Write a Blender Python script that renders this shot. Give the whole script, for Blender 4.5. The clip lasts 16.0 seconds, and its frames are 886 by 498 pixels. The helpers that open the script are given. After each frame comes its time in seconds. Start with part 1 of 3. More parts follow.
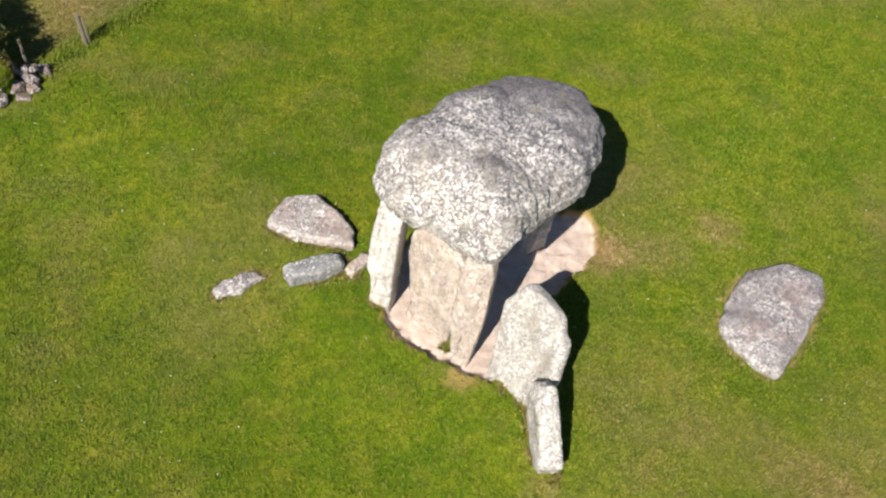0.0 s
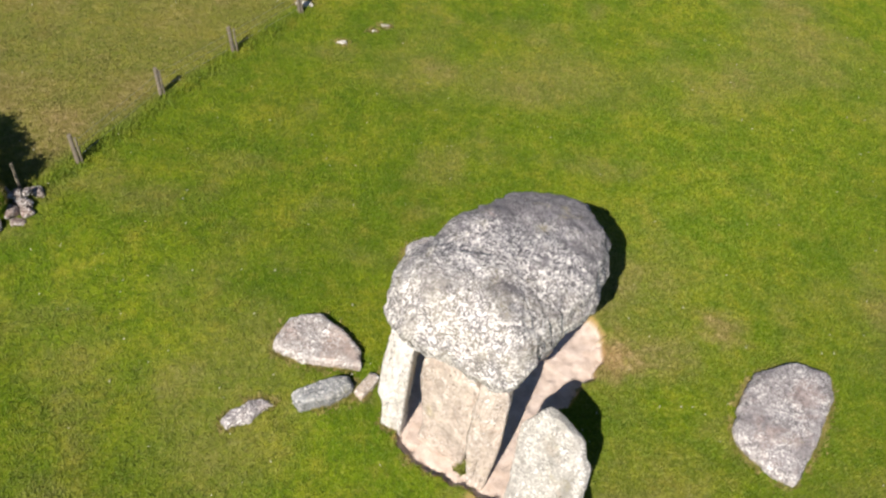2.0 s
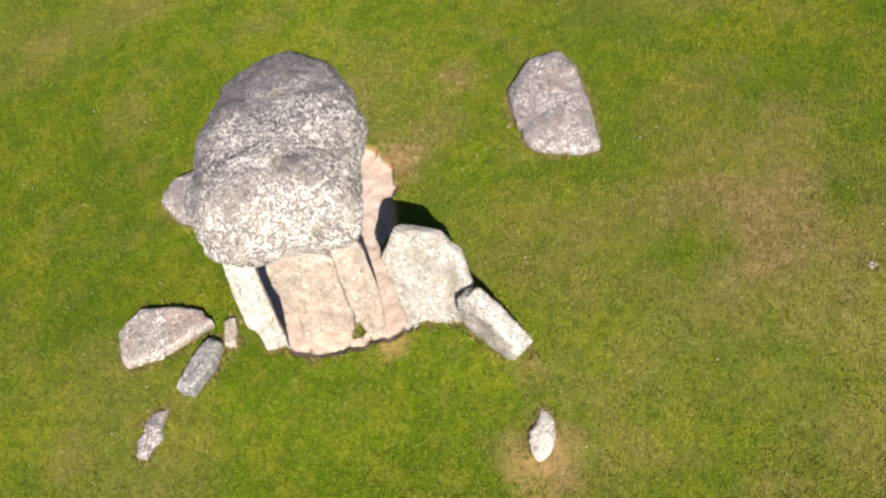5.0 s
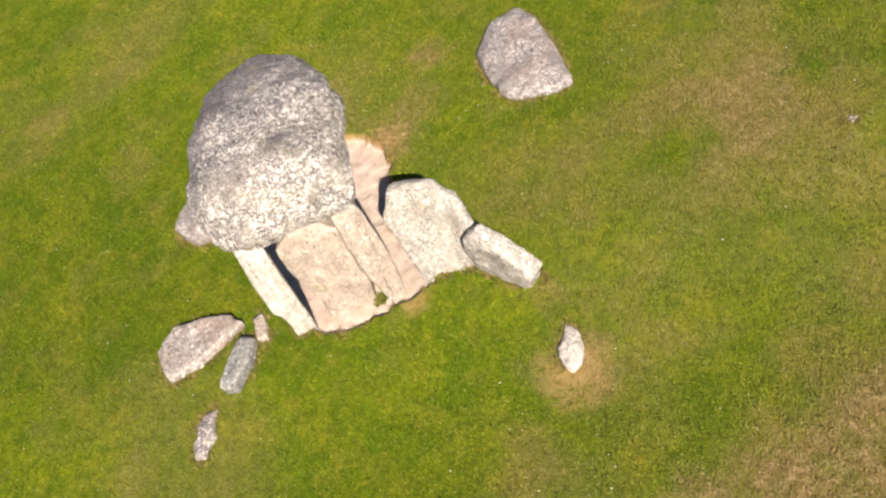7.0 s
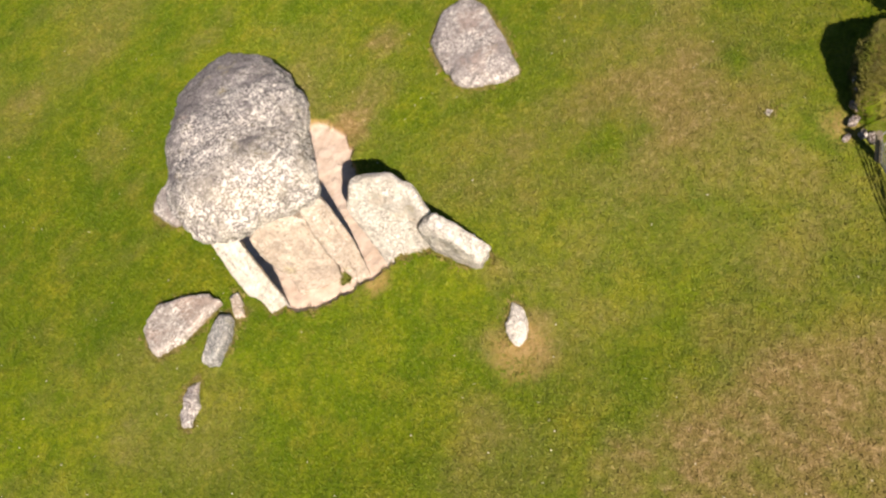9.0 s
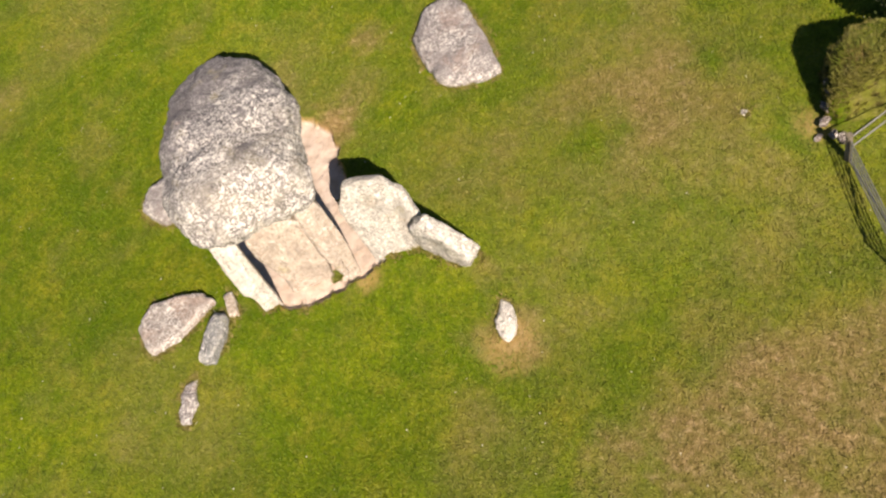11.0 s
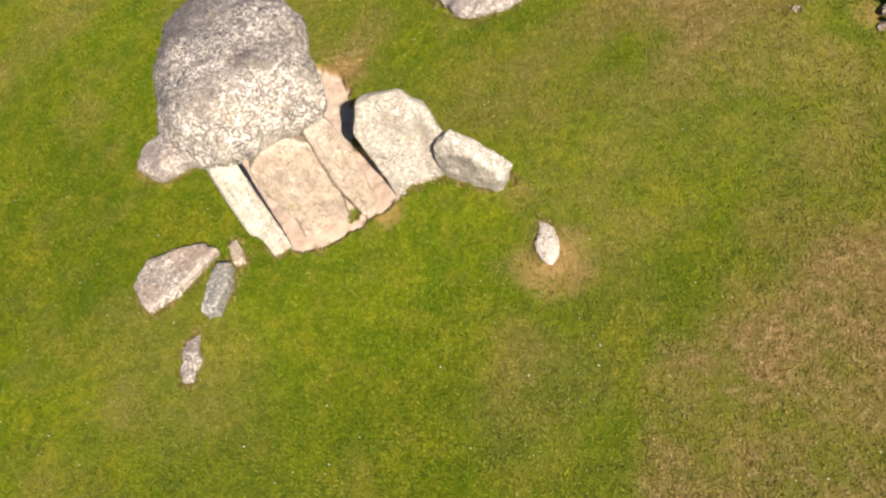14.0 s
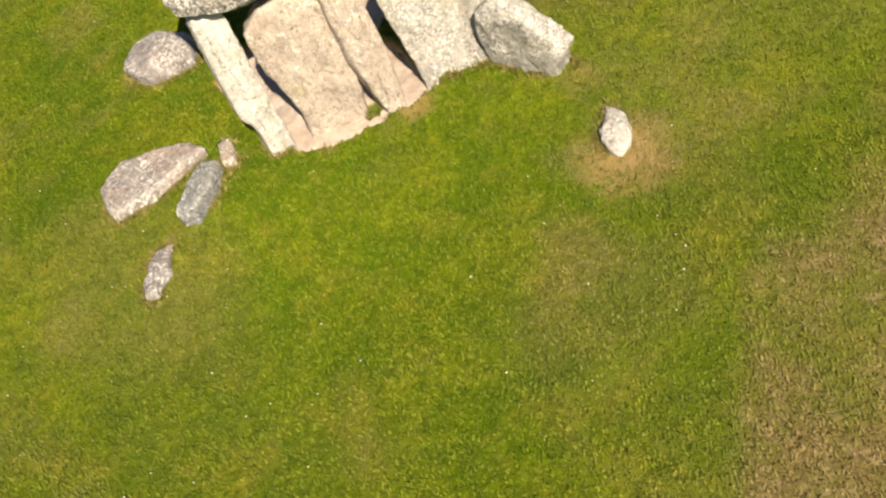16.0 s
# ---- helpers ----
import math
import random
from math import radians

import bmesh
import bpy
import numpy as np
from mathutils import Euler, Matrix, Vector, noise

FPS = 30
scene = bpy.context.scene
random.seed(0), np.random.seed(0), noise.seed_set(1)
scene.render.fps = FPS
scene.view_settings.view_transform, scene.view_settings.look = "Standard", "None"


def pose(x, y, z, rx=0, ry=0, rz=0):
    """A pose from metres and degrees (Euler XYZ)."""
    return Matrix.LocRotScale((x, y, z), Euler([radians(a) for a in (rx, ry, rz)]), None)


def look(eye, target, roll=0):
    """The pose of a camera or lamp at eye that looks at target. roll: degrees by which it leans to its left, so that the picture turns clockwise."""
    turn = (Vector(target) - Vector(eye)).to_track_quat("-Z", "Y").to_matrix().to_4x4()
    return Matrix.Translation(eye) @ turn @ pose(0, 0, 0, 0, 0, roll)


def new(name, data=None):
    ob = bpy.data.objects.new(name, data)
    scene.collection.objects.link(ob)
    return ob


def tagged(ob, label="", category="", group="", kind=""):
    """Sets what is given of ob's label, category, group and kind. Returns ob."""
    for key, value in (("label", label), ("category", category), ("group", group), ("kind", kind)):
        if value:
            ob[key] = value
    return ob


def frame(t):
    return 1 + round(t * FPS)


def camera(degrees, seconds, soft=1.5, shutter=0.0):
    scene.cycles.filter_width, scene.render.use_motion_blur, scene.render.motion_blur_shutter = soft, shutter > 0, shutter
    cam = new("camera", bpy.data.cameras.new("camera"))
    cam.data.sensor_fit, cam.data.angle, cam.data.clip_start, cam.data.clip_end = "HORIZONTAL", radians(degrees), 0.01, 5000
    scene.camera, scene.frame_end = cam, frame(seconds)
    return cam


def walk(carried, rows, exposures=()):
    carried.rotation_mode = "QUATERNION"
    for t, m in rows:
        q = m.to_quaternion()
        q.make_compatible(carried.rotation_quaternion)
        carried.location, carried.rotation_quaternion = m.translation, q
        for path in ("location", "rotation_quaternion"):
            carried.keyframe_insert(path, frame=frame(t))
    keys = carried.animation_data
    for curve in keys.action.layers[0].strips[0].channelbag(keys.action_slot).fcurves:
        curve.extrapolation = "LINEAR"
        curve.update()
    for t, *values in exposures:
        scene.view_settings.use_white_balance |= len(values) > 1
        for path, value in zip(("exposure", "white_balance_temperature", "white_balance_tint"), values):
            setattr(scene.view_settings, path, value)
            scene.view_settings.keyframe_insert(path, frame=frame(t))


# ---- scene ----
cam = camera(47.0, 16.0, soft=2.3)
PATH = [
    (0, (-0.352, 0.506, 12.808), (-0.256, 1.897, 11.374), 10.0),
    (0.5, (-0.372, 0.445, 13.054), (-0.27, 1.832, 11.617), 10.9),
    (1, (-0.565, 0.699, 13.24), (-0.451, 2.097, 11.814), 11.1),
    (1.5, (-0.823, 1.05, 13.325), (-0.693, 2.484, 11.937), 11.1),
    (2, (-1.055, 1.41, 13.495), (-0.914, 2.866, 12.131), 8.9),
    (2.5, (-1.336, 1.839, 13.728), (-1.17, 3.287, 12.36), 4.0),
    (3, (-1.537, 2.046, 13.831), (-1.279, 3.453, 12.433), 0.0),
    (3.5, (-1.734, 2.031, 13.714), (-1.366, 3.37, 12.276), -3.4),
    (4, (-1.874, 1.819, 13.577), (-1.421, 3.08, 12.092), -7.2),
    (4.5, (-2.081, 1.647, 13.403), (-1.545, 2.814, 11.87), -10.5),
    (4.7, (-2.257, 1.631, 13.5), (-1.682, 2.751, 11.946), -10.7),
    (6.8, (-3.197, -0.032, 12.552), (-2.592, 1.204, 11.101), -27.8),
    (7, (-3.263, -0.12, 12.618), (-2.654, 1.108, 11.161), -27.5),
    (7.5, (-3.286, -0.397, 12.929), (-2.683, 0.81, 11.454), -27.6),
    (8, (-3.175, -0.603, 13.279), (-2.589, 0.585, 11.781), -27.9),
    (8.5, (-3.078, -0.789, 13.779), (-2.511, 0.372, 12.253), -28.3),
    (9, (-2.894, -0.848, 14.483), (-2.353, 0.274, 12.918), -28.9),
    (11.5, (-3.06, -0.297, 15.465), (-2.503, 0.723, 13.837), -27.5),
    (12, (-3.27, -0.152, 15.165), (-2.692, 0.869, 13.545), -27.1),
    (12.5, (-3.573, -0.119, 14.563), (-2.969, 0.922, 12.966), -27.2),
    (13, (-3.879, -0.043, 13.959), (-3.256, 1.012, 12.379), -27.7),
    (13.5, (-4.399, -0.056, 13.229), (-3.74, 1.019, 11.676), -27.3),
    (14, (-4.785, -0.207, 12.382), (-4.106, 0.904, 10.864), -27.7),
    (14.5, (-5.04, -0.411, 11.533), (-4.346, 0.75, 10.059), -28.4),
    (15, (-5.066, -0.134, 10.333), (-4.364, 1.076, 8.903), -29.0),
    (15.5, (-5.046, 0.411, 9.252), (-4.326, 1.638, 7.847), -28.1),
    (16, (-5.199, 0.851, 8.138), (-4.464, 2.09, 6.75), -26.0),
]
EXPOSURES = [(0.0, 0.66, 6500, 15), (2.5, 0.7, 6550, 15), (4.7, 0.7, 6750, 17), (7.0, 0.71, 7300, 19), (12.5, 0.67, 7600, 19), (15.0, 0.64, 7800, 18), (16.0, 0.65, 7900, 13)]
walk(cam, [(t, look(eye, target, roll)) for t, eye, target, roll in PATH], EXPOSURES)

# ---- light ----
SUN = Vector((-0.30, -0.70, 0.61)).normalized()
world = bpy.data.worlds.new("sky")
scene.world = world
world.use_nodes = True
sky = world.node_tree.nodes.new("ShaderNodeTexSky")
sky.sky_type, sky.sun_disc = "NISHITA", False
sky.sun_elevation, sky.sun_rotation = math.asin(SUN.z), math.atan2(SUN.x, SUN.y)
sky.ozone_density, sky.dust_density = 6.0, 0.2
world.node_tree.nodes["Background"].inputs[1].default_value = 0.05
world.node_tree.links.new(sky.outputs[0], world.node_tree.nodes["Background"].inputs[0])
lamp = bpy.data.lights.new("sun", "SUN")
lamp.energy, lamp.angle, lamp.color = 5.0, radians(0.55), (1.0, 0.95, 0.86)
sun = new("sun", lamp)
sun.matrix_world = look(SUN * 60, (0, 0, 0))

# ---- ground shape and cover ----


def value_noise(x, y, seed=0):
    """Smooth noise from 0 to 1 on arrays, with a cell of 1."""
    x, y = np.asarray(x, float), np.asarray(y, float)
    xi, yi = np.floor(x), np.floor(y)
    fx, fy = x - xi, y - yi
    fx, fy = fx * fx * (3 - 2 * fx), fy * fy * (3 - 2 * fy)

    def lattice(a, b):
        v = np.sin(a * 127.1 + b * 311.7 + seed * 74.7) * 43758.5453
        return v - np.floor(v)
    return ((lattice(xi, yi) * (1 - fx) + lattice(xi + 1, yi) * fx) * (1 - fy)
            + (lattice(xi, yi + 1) * (1 - fx) + lattice(xi + 1, yi + 1) * fx) * fy)


def clouds(x, y, size, seed=0):
    """Three octaves of noise, 0 to 1, with patches of that many metres."""
    return (value_noise(x / size, y / size, seed) * 0.55 + value_noise(x * 2.1 / size, y * 2.1 / size, seed + 3) * 0.3
            + value_noise(x * 4.7 / size, y * 4.7 / size, seed + 7) * 0.15)


def ramp(v, a, b):
    v = np.clip((v - a) / (b - a), 0, 1)
    return v * v * (3 - 2 * v)


def inside(x, y, corners):
    """Signed distance to a polygon, positive inside."""
    x, y = np.asarray(x, float), np.asarray(y, float)
    best, odd = np.full(x.shape, 1e9), np.zeros(x.shape, bool)
    for (ax, ay), (bx, by) in zip(corners, corners[1:] + corners[:1]):
        dx, dy = bx - ax, by - ay
        k = np.clip(((x - ax) * dx + (y - ay) * dy) / (dx * dx + dy * dy), 0, 1)
        best = np.minimum(best, np.hypot(x - ax - k * dx, y - ay - k * dy))
        cross = (ay > y) != (by > y)
        odd ^= cross & (x < ax + (y - ay) * dx / (dy if abs(dy) > 1e-9 else 1e-9))
    return np.where(odd, best, -best)


CHAMBER = [(-0.42, 11.3), (-0.2, 10.78), (0.42, 10.5), (0.8, 10.44), (0.95, 10.26), (1.4, 10.15), (1.62, 10.7), (1.95, 11.75),
           (2.65, 12.35), (3.1, 12.9), (3.3, 13.7), (3.1, 14.15), (2.6, 14.2), (0.2, 13.9), (-0.2, 12.6)]


def soil_at(x, y):
    """Bare earth: the trodden chamber floor and scuffed hollows round some stones, 0 to 1."""
    wob = (clouds(x, y, 0.35, 5) - 0.5) * 0.35
    s = ramp(inside(x, y, CHAMBER) + wob, -0.07, 0.08)
    for cx, cy, r, depth in ((1.36, 7.16, 0.68, 0.4), (7.6, 4.85, 0.4, 0.4), (0.95, 10.2, 0.35, 0.45), (3.2, 13.3, 0.45, 0.22)):
        d = np.hypot((x - cx), (y - cy)) / r
        s = np.maximum(s, depth * ramp(1.15 - d + wob * 2.2, 0.0, 0.8))
    return s


def dry_at(x, y):
    """Bleached, thin grass, 0 to 1."""
    top = 5.15 - 0.6 * np.maximum(x - 0.9, 0) + (clouds(x, y, 1.2, 29) - 0.5) * 1.3
    edge = (0.75 * ramp(np.minimum(4.87 + 0.55 * x - y, 1.0), -0.08, 0.2) * ramp(top - y, -0.3, 0.5) + 0.22 * ramp(5.4 - y, -0.6, 1.6)) * ramp(x, -4.0, -1.5)
    worn = 0.75 * np.exp(-((x - 6.6) / 2.2) ** 2 - ((y - 7.6) / 2.6) ** 2) + 0.12 * np.exp(-((x + 4.5) / 1.2) ** 2 - ((y - 9.0) / 2.0) ** 2)
    beyond = 0.36 * ramp(-6.95 + (y - 17.4) * 0.56 - x, 0.0, 0.6) * (y > 13)
    far = ramp(clouds(x, y, 3.2, 11), 0.5, 0.85) * 0.3
    strip = ramp(clouds(x, y, 1.1, 17), 0.5, 0.85) * 0.26
    for cx, cy, r, depth in ((5.5, 14.2, 0.5, 0.7), (2.2, 8.35, 0.4, 0.7), (5.4, 10.85, 0.4, 0.6), (3.6, 8.7, 0.4, 0.4), (3.4, 13.2, 0.7, 0.7), (1.45, 7.3, 0.8, 0.7), (5.1, 11.9, 0.5, 0.4)):
        worn = np.maximum(worn, depth * ramp(1.2 - np.hypot(x - cx, y - cy) / r + (clouds(x, y, 0.3, 91) - 0.5) * 1.2, 0, 0.9))
    mottle = 0.35 + 0.4 * ramp(clouds(x, y, 1.6, 23), 0.2, 0.62) + 0.35 * (ramp(clouds(x, y, 0.22, 27), 0.3, 0.7) - 0.3)
    return np.clip(edge * mottle * 1.0 + far + strip + worn * ramp(clouds(x, y, 0.9, 47), 0.15, 0.7) + beyond, 0, 1)


def rise(x, y):
    """Height of the turf: a low swell that falls away towards the lower side of the field."""
    fall = (x - 1) * 0.7 + (y - 12)
    z = 0.1 - 0.4 * ramp(-fall, 0.6, 5.5)
    return z + (clouds(x, y, 4.0, 31) - 0.5) * 0.12 + (clouds(x, y, 0.6, 37) - 0.5) * 0.04


def crack(x, y, line, width=0.022):
    """A wandering cleft along a line, 0 to 1."""
    wx, wy = x + (clouds(x, y, 0.16, 93) - 0.5) * 0.14, y + (clouds(x, y, 0.16, 97) - 0.5) * 0.14
    best = np.full(x.shape, 9.0)
    for (ax, ay), (bx, by) in zip(line, line[1:]):
        dx, dy = bx - ax, by - ay
        k = np.clip(((wx - ax) * dx + (wy - ay) * dy) / (dx * dx + dy * dy), 0, 1)
        best = np.minimum(best, np.hypot(wx - ax - k * dx, wy - ay - k * dy))
    return np.exp(-(best / width) ** 2)


def height(x, y):
    wob = (clouds(x, y, 0.35, 5) - 0.5) * 0.35
    cut = ramp(inside(x, y, CHAMBER) + wob, -0.01, 0.035)
    return rise(x, y) - 0.16 * cut - 0.03 * soil_at(x, y) + cut * (clouds(x, y, 0.25, 41) - 0.5) * 0.07 \
        - 0.1 * np.maximum(crack(x, y, [(-0.3, 11.12), (-0.05, 10.92), (0.25, 10.78), (0.5, 10.66)]), crack(x, y, [(1.12, 10.36), (1.3, 10.3), (1.5, 10.36)]))


def ground_z(x, y):
    return float(height(np.array([x]), np.array([y]))[0])


# ---- materials ----


def material(name, rough=0.9):
    m = bpy.data.materials.new(name)
    m.use_nodes = True
    b = m.node_tree.nodes["Principled BSDF"]
    b.inputs["Roughness"].default_value = rough
    b.inputs["Specular IOR Level"].default_value = 0.25
    return m, m.node_tree, b


def node(tree, kind, **values):
    n = tree.nodes.new(kind)
    for k, v in values.items():
        n.inputs[k.replace("_", " ")].default_value = v
    return n


def noise_node(tree, vector, scale, detail=4.0, rough=0.6, distortion=0.0):
    n = node(tree, "ShaderNodeTexNoise", Scale=scale, Detail=detail, Roughness=rough, Distortion=distortion)
    tree.links.new(vector, n.inputs["Vector"])
    return n.outputs["Fac"]


def steps(tree, fac, stops):
    n = tree.nodes.new("ShaderNodeValToRGB")
    while len(n.color_ramp.elements) < len(stops):
        n.color_ramp.elements.new(0.5)
    for e, (at, c) in zip(n.color_ramp.elements, stops):
        e.position = at
        e.color = (*c, 1) if isinstance(c, tuple) else (c, c, c, 1)
    tree.links.new(fac, n.inputs[0])
    return n.outputs[0]


def mix(tree, fac, a, b, how="MIX"):
    n = tree.nodes.new("ShaderNodeMix")
    n.data_type, n.blend_type = "RGBA", how
    for socket, v in ((n.inputs[0], fac), (n.inputs[6], a), (n.inputs[7], b)):
        if isinstance(v, (int, float)):
            socket.default_value = v
        elif isinstance(v, tuple):
            socket.default_value = (*v, 1)
        else:
            tree.links.new(v, socket)
    return n.outputs[2]


def relief(tree, b, heights, distance=0.02, strength=0.8):
    last = None
    for h, s in heights:
        n = node(tree, "ShaderNodeBump", Strength=s * strength, Distance=distance)
        tree.links.new(h, n.inputs["Height"])
        if last:
            tree.links.new(last, n.inputs["Normal"])
        last = n.outputs[0]
    tree.links.new(last, b.inputs["Normal"])


def stone(name, dark, light, lichen=0.5, gold=0.3, blush=(0.5, 0.36, 0.28), pink=0.0, grain=1.0, front_y=None):
    """Weathered igneous rock: mottled greys, crusts of white and yellow lichen, rusty blushes and small pits."""
    m, t, b = material(name, 0.92)
    g = t.nodes.new("ShaderNodeNewGeometry")
    v = g.outputs["Position"]
    big, mid, fine = noise_node(t, v, 1.3, 5), noise_node(t, v, 5.0, 6, 0.7), noise_node(t, v, 60.0, 5, 0.75)
    c = steps(t, mid, [(0.36, dark), (0.64, light)])
    c = mix(t, steps(t, big, [(0.42, 0.0), (0.68, 0.6)]), c, tuple(x * 0.66 for x in light))
    c = mix(t, steps(t, noise_node(t, v, 2.1, 4, 0.6, 0.4), [(0.62 - 0.3 * pink, 0.0), (0.85 - 0.3 * pink, 0.8)]), c, blush)
    c = mix(t, steps(t, noise_node(t, v, 2.3, 5, 0.7), [(0.66 - 0.25 * gold, 0.0), (0.84 - 0.2 * gold, 0.75)]), c, (0.50, 0.44, 0.24))
    where = steps(t, noise_node(t, v, 1.6, 4, 0.65), [(0.36, 0.0), (0.56, 1.0)])
    # Denser lichen crusts and a paler cream tone towards the second y given.
    if front_y:
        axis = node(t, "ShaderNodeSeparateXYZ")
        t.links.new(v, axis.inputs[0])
        side = node(t, "ShaderNodeMapRange", From_Min=front_y[0], From_Max=front_y[1])
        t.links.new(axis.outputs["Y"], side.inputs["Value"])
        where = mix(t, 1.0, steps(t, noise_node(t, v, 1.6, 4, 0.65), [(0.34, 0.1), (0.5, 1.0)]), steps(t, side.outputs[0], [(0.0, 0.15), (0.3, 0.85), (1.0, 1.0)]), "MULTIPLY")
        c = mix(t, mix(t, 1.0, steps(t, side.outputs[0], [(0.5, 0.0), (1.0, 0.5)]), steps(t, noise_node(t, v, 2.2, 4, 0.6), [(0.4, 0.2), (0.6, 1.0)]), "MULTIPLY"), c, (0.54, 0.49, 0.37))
    warp = node(t, "ShaderNodeVectorMath")
    warp.operation = "SCALE"
    warp.inputs["Scale"].default_value = 0.05
    swirl = node(t, "ShaderNodeTexNoise", Scale=9.0, Detail=3.0)
    t.links.new(v, swirl.inputs["Vector"])
    t.links.new(swirl.outputs["Color"], warp.inputs[0])
    bent = node(t, "ShaderNodeVectorMath")
    t.links.new(v, bent.inputs[0])
    t.links.new(warp.outputs[0], bent.inputs[1])
    for scale, level, bright in ((13.0, 0.62, 0.95), (29.0, 0.6, 1.0)):
        crust = steps(t, noise_node(t, bent.outputs[0], scale, 3.5, 0.62, 0.9), [(level - 0.08 * lichen, 0.0), (level + 0.012 - 0.08 * lichen, bright)])
        c = mix(t, mix(t, 1.0, crust, where, "MULTIPLY"), c, (0.92, 0.89, 0.83))
    pits = steps(t, noise_node(t, bent.outputs[0], 23.0, 4, 0.65, 0.8), [(0.36, 0.22), (0.42, 1.0)])
    c = mix(t, 0.8, c, pits, "MULTIPLY")
    c = mix(t, 0.5, c, steps(t, fine, [(0.3, 0.6), (0.7, 1.3)]), "MULTIPLY")
    cleft = node(t, "ShaderNodeTexVoronoi", Scale=2.4)
    cleft.feature = "DISTANCE_TO_EDGE"
    t.links.new(bent.outputs[0], cleft.inputs["Vector"])
    cleft = steps(t, cleft.outputs["Distance"], [(0.0, 0.3), (0.014, 1.0)])
    c = mix(t, steps(t, noise_node(t, v, 1.9, 3, 0.6), [(0.5, 0.0), (0.6, 0.85)]), c, mix(t, 1.0, c, cleft, "MULTIPLY"))
    streak = node(t, "ShaderNodeMapping")
    streak.inputs["Scale"].default_value = (1.0, 1.0, 0.18)
    t.links.new(bent.outputs[0], streak.inputs["Vector"])
    c = mix(t, 0.55, c, steps(t, noise_node(t, streak.outputs[0], 9.0, 5, 0.7), [(0.36, (0.68, 0.66, 0.64)), (0.62, (1.18, 1.17, 1.14))]), "MULTIPLY")
    c = mix(t, steps(t, g.outputs["Pointiness"], [(0.52, 0.0), (0.6, 0.55)]), c, (0.78, 0.75, 0.68))
    t.links.new(c, b.inputs["Base Color"])
    relief(t, b, [(cleft, 0.5 * grain), (mid, 1.0 * grain), (noise_node(t, v, 18.0, 6, 0.75), 1.0 * grain), (fine, 0.6 * grain)], 0.05)
    return m


CAP_ROCK = stone("capstone_rock", (0.135, 0.127, 0.135), (0.3, 0.282, 0.292), 0.8, 0.35, front_y=(13.5, 11.3))
PALE_ROCK = stone("pale_rock", (0.52, 0.49, 0.44), (0.8, 0.77, 0.7), 0.2, 0.4, (0.6, 0.47, 0.34), 0.25, 0.8)
WARM_ROCK = stone("warm_rock", (0.36, 0.29, 0.235), (0.58, 0.49, 0.4), 0.0, 0.35, (0.58, 0.42, 0.31), 0.65, 0.7)
GREY_ROCK = stone("grey_rock", (0.25, 0.23, 0.23), (0.46, 0.42, 0.41), 0.5, 0.15, (0.47, 0.36, 0.31), 0.35)
BUFF_ROCK = stone("buff_rock", (0.4, 0.335, 0.275), (0.63, 0.54, 0.45), -0.1, 0.25, (0.62, 0.48, 0.38), 0.25, 0.7)
PINK_ROCK = stone("pinkish_grey_rock", (0.27, 0.24, 0.225), (0.47, 0.42, 0.385), 0.4, 0.25, (0.52, 0.39, 0.32), 0.5, 0.8)
LICHEN_ROCK = stone("lichened_rock", (0.36, 0.345, 0.305), (0.64, 0.61, 0.54), 0.65, 0.4, (0.54, 0.43, 0.32), 0.15)
BANK_ROCK = stone("bank_rock", (0.13, 0.105, 0.095), (0.27, 0.22, 0.195), 0.3, 0.2, (0.3, 0.19, 0.14), 0.4)
BLUE_ROCK = stone("blue_grey_rock", (0.2, 0.215, 0.22), (0.42, 0.43, 0.42), 0.1, 0.25)


def cover_colours(t, v):
    """Colours of turf: fresh, mossy and bleached grass, and how much of each, from broad and fine patches."""
    fresh = steps(t, noise_node(t, v, 0.5, 5, 0.6), [(0.3, (0.085, 0.145, 0.005)), (0.5, (0.15, 0.205, 0.007)), (0.7, (0.235, 0.245, 0.014))])
    fresh = mix(t, steps(t, noise_node(t, v, 1.1, 4, 0.65, 0.5), [(0.44, 0.0), (0.68, 0.6)]), fresh, (0.075, 0.145, 0.004))
    fresh = mix(t, steps(t, noise_node(t, v, 3.4, 5, 0.7), [(0.42, 0.0), (0.66, 0.8)]), fresh, (0.065, 0.12, 0.004))
    fresh = mix(t, steps(t, noise_node(t, v, 1.9, 4, 0.6), [(0.5, 0.0), (0.74, 0.55)]), fresh, (0.27, 0.245, 0.028))
    fresh = mix(t, steps(t, noise_node(t, v, 10.0, 4, 0.65), [(0.44, 0.0), (0.62, 0.6)]), fresh, (0.06, 0.105, 0.004))
    fresh = mix(t, steps(t, noise_node(t, v, 13.0, 4, 0.7), [(0.54, 0.0), (0.7, 0.6)]), fresh, (0.27, 0.27, 0.045))
    dry = steps(t, noise_node(t, v, 7.0, 5, 0.75), [(0.32, (0.16, 0.125, 0.035)), (0.52, (0.26, 0.19, 0.075)), (0.7, (0.44, 0.32, 0.17))])
    a = t.nodes.new("ShaderNodeAttribute")
    a.attribute_name = "dry"
    return mix(t, a.outputs["Fac"], fresh, dry)


def earth_colours(t, v):
    c = steps(t, noise_node(t, v, 5.0, 6, 0.65), [(0.3, (0.5, 0.385, 0.3)), (0.65, (0.7, 0.585, 0.5))])
    return mix(t, steps(t, noise_node(t, v, 24.0, 4, 0.7), [(0.58, 0.0), (0.72, 0.5)]), c, (0.66, 0.55, 0.46))


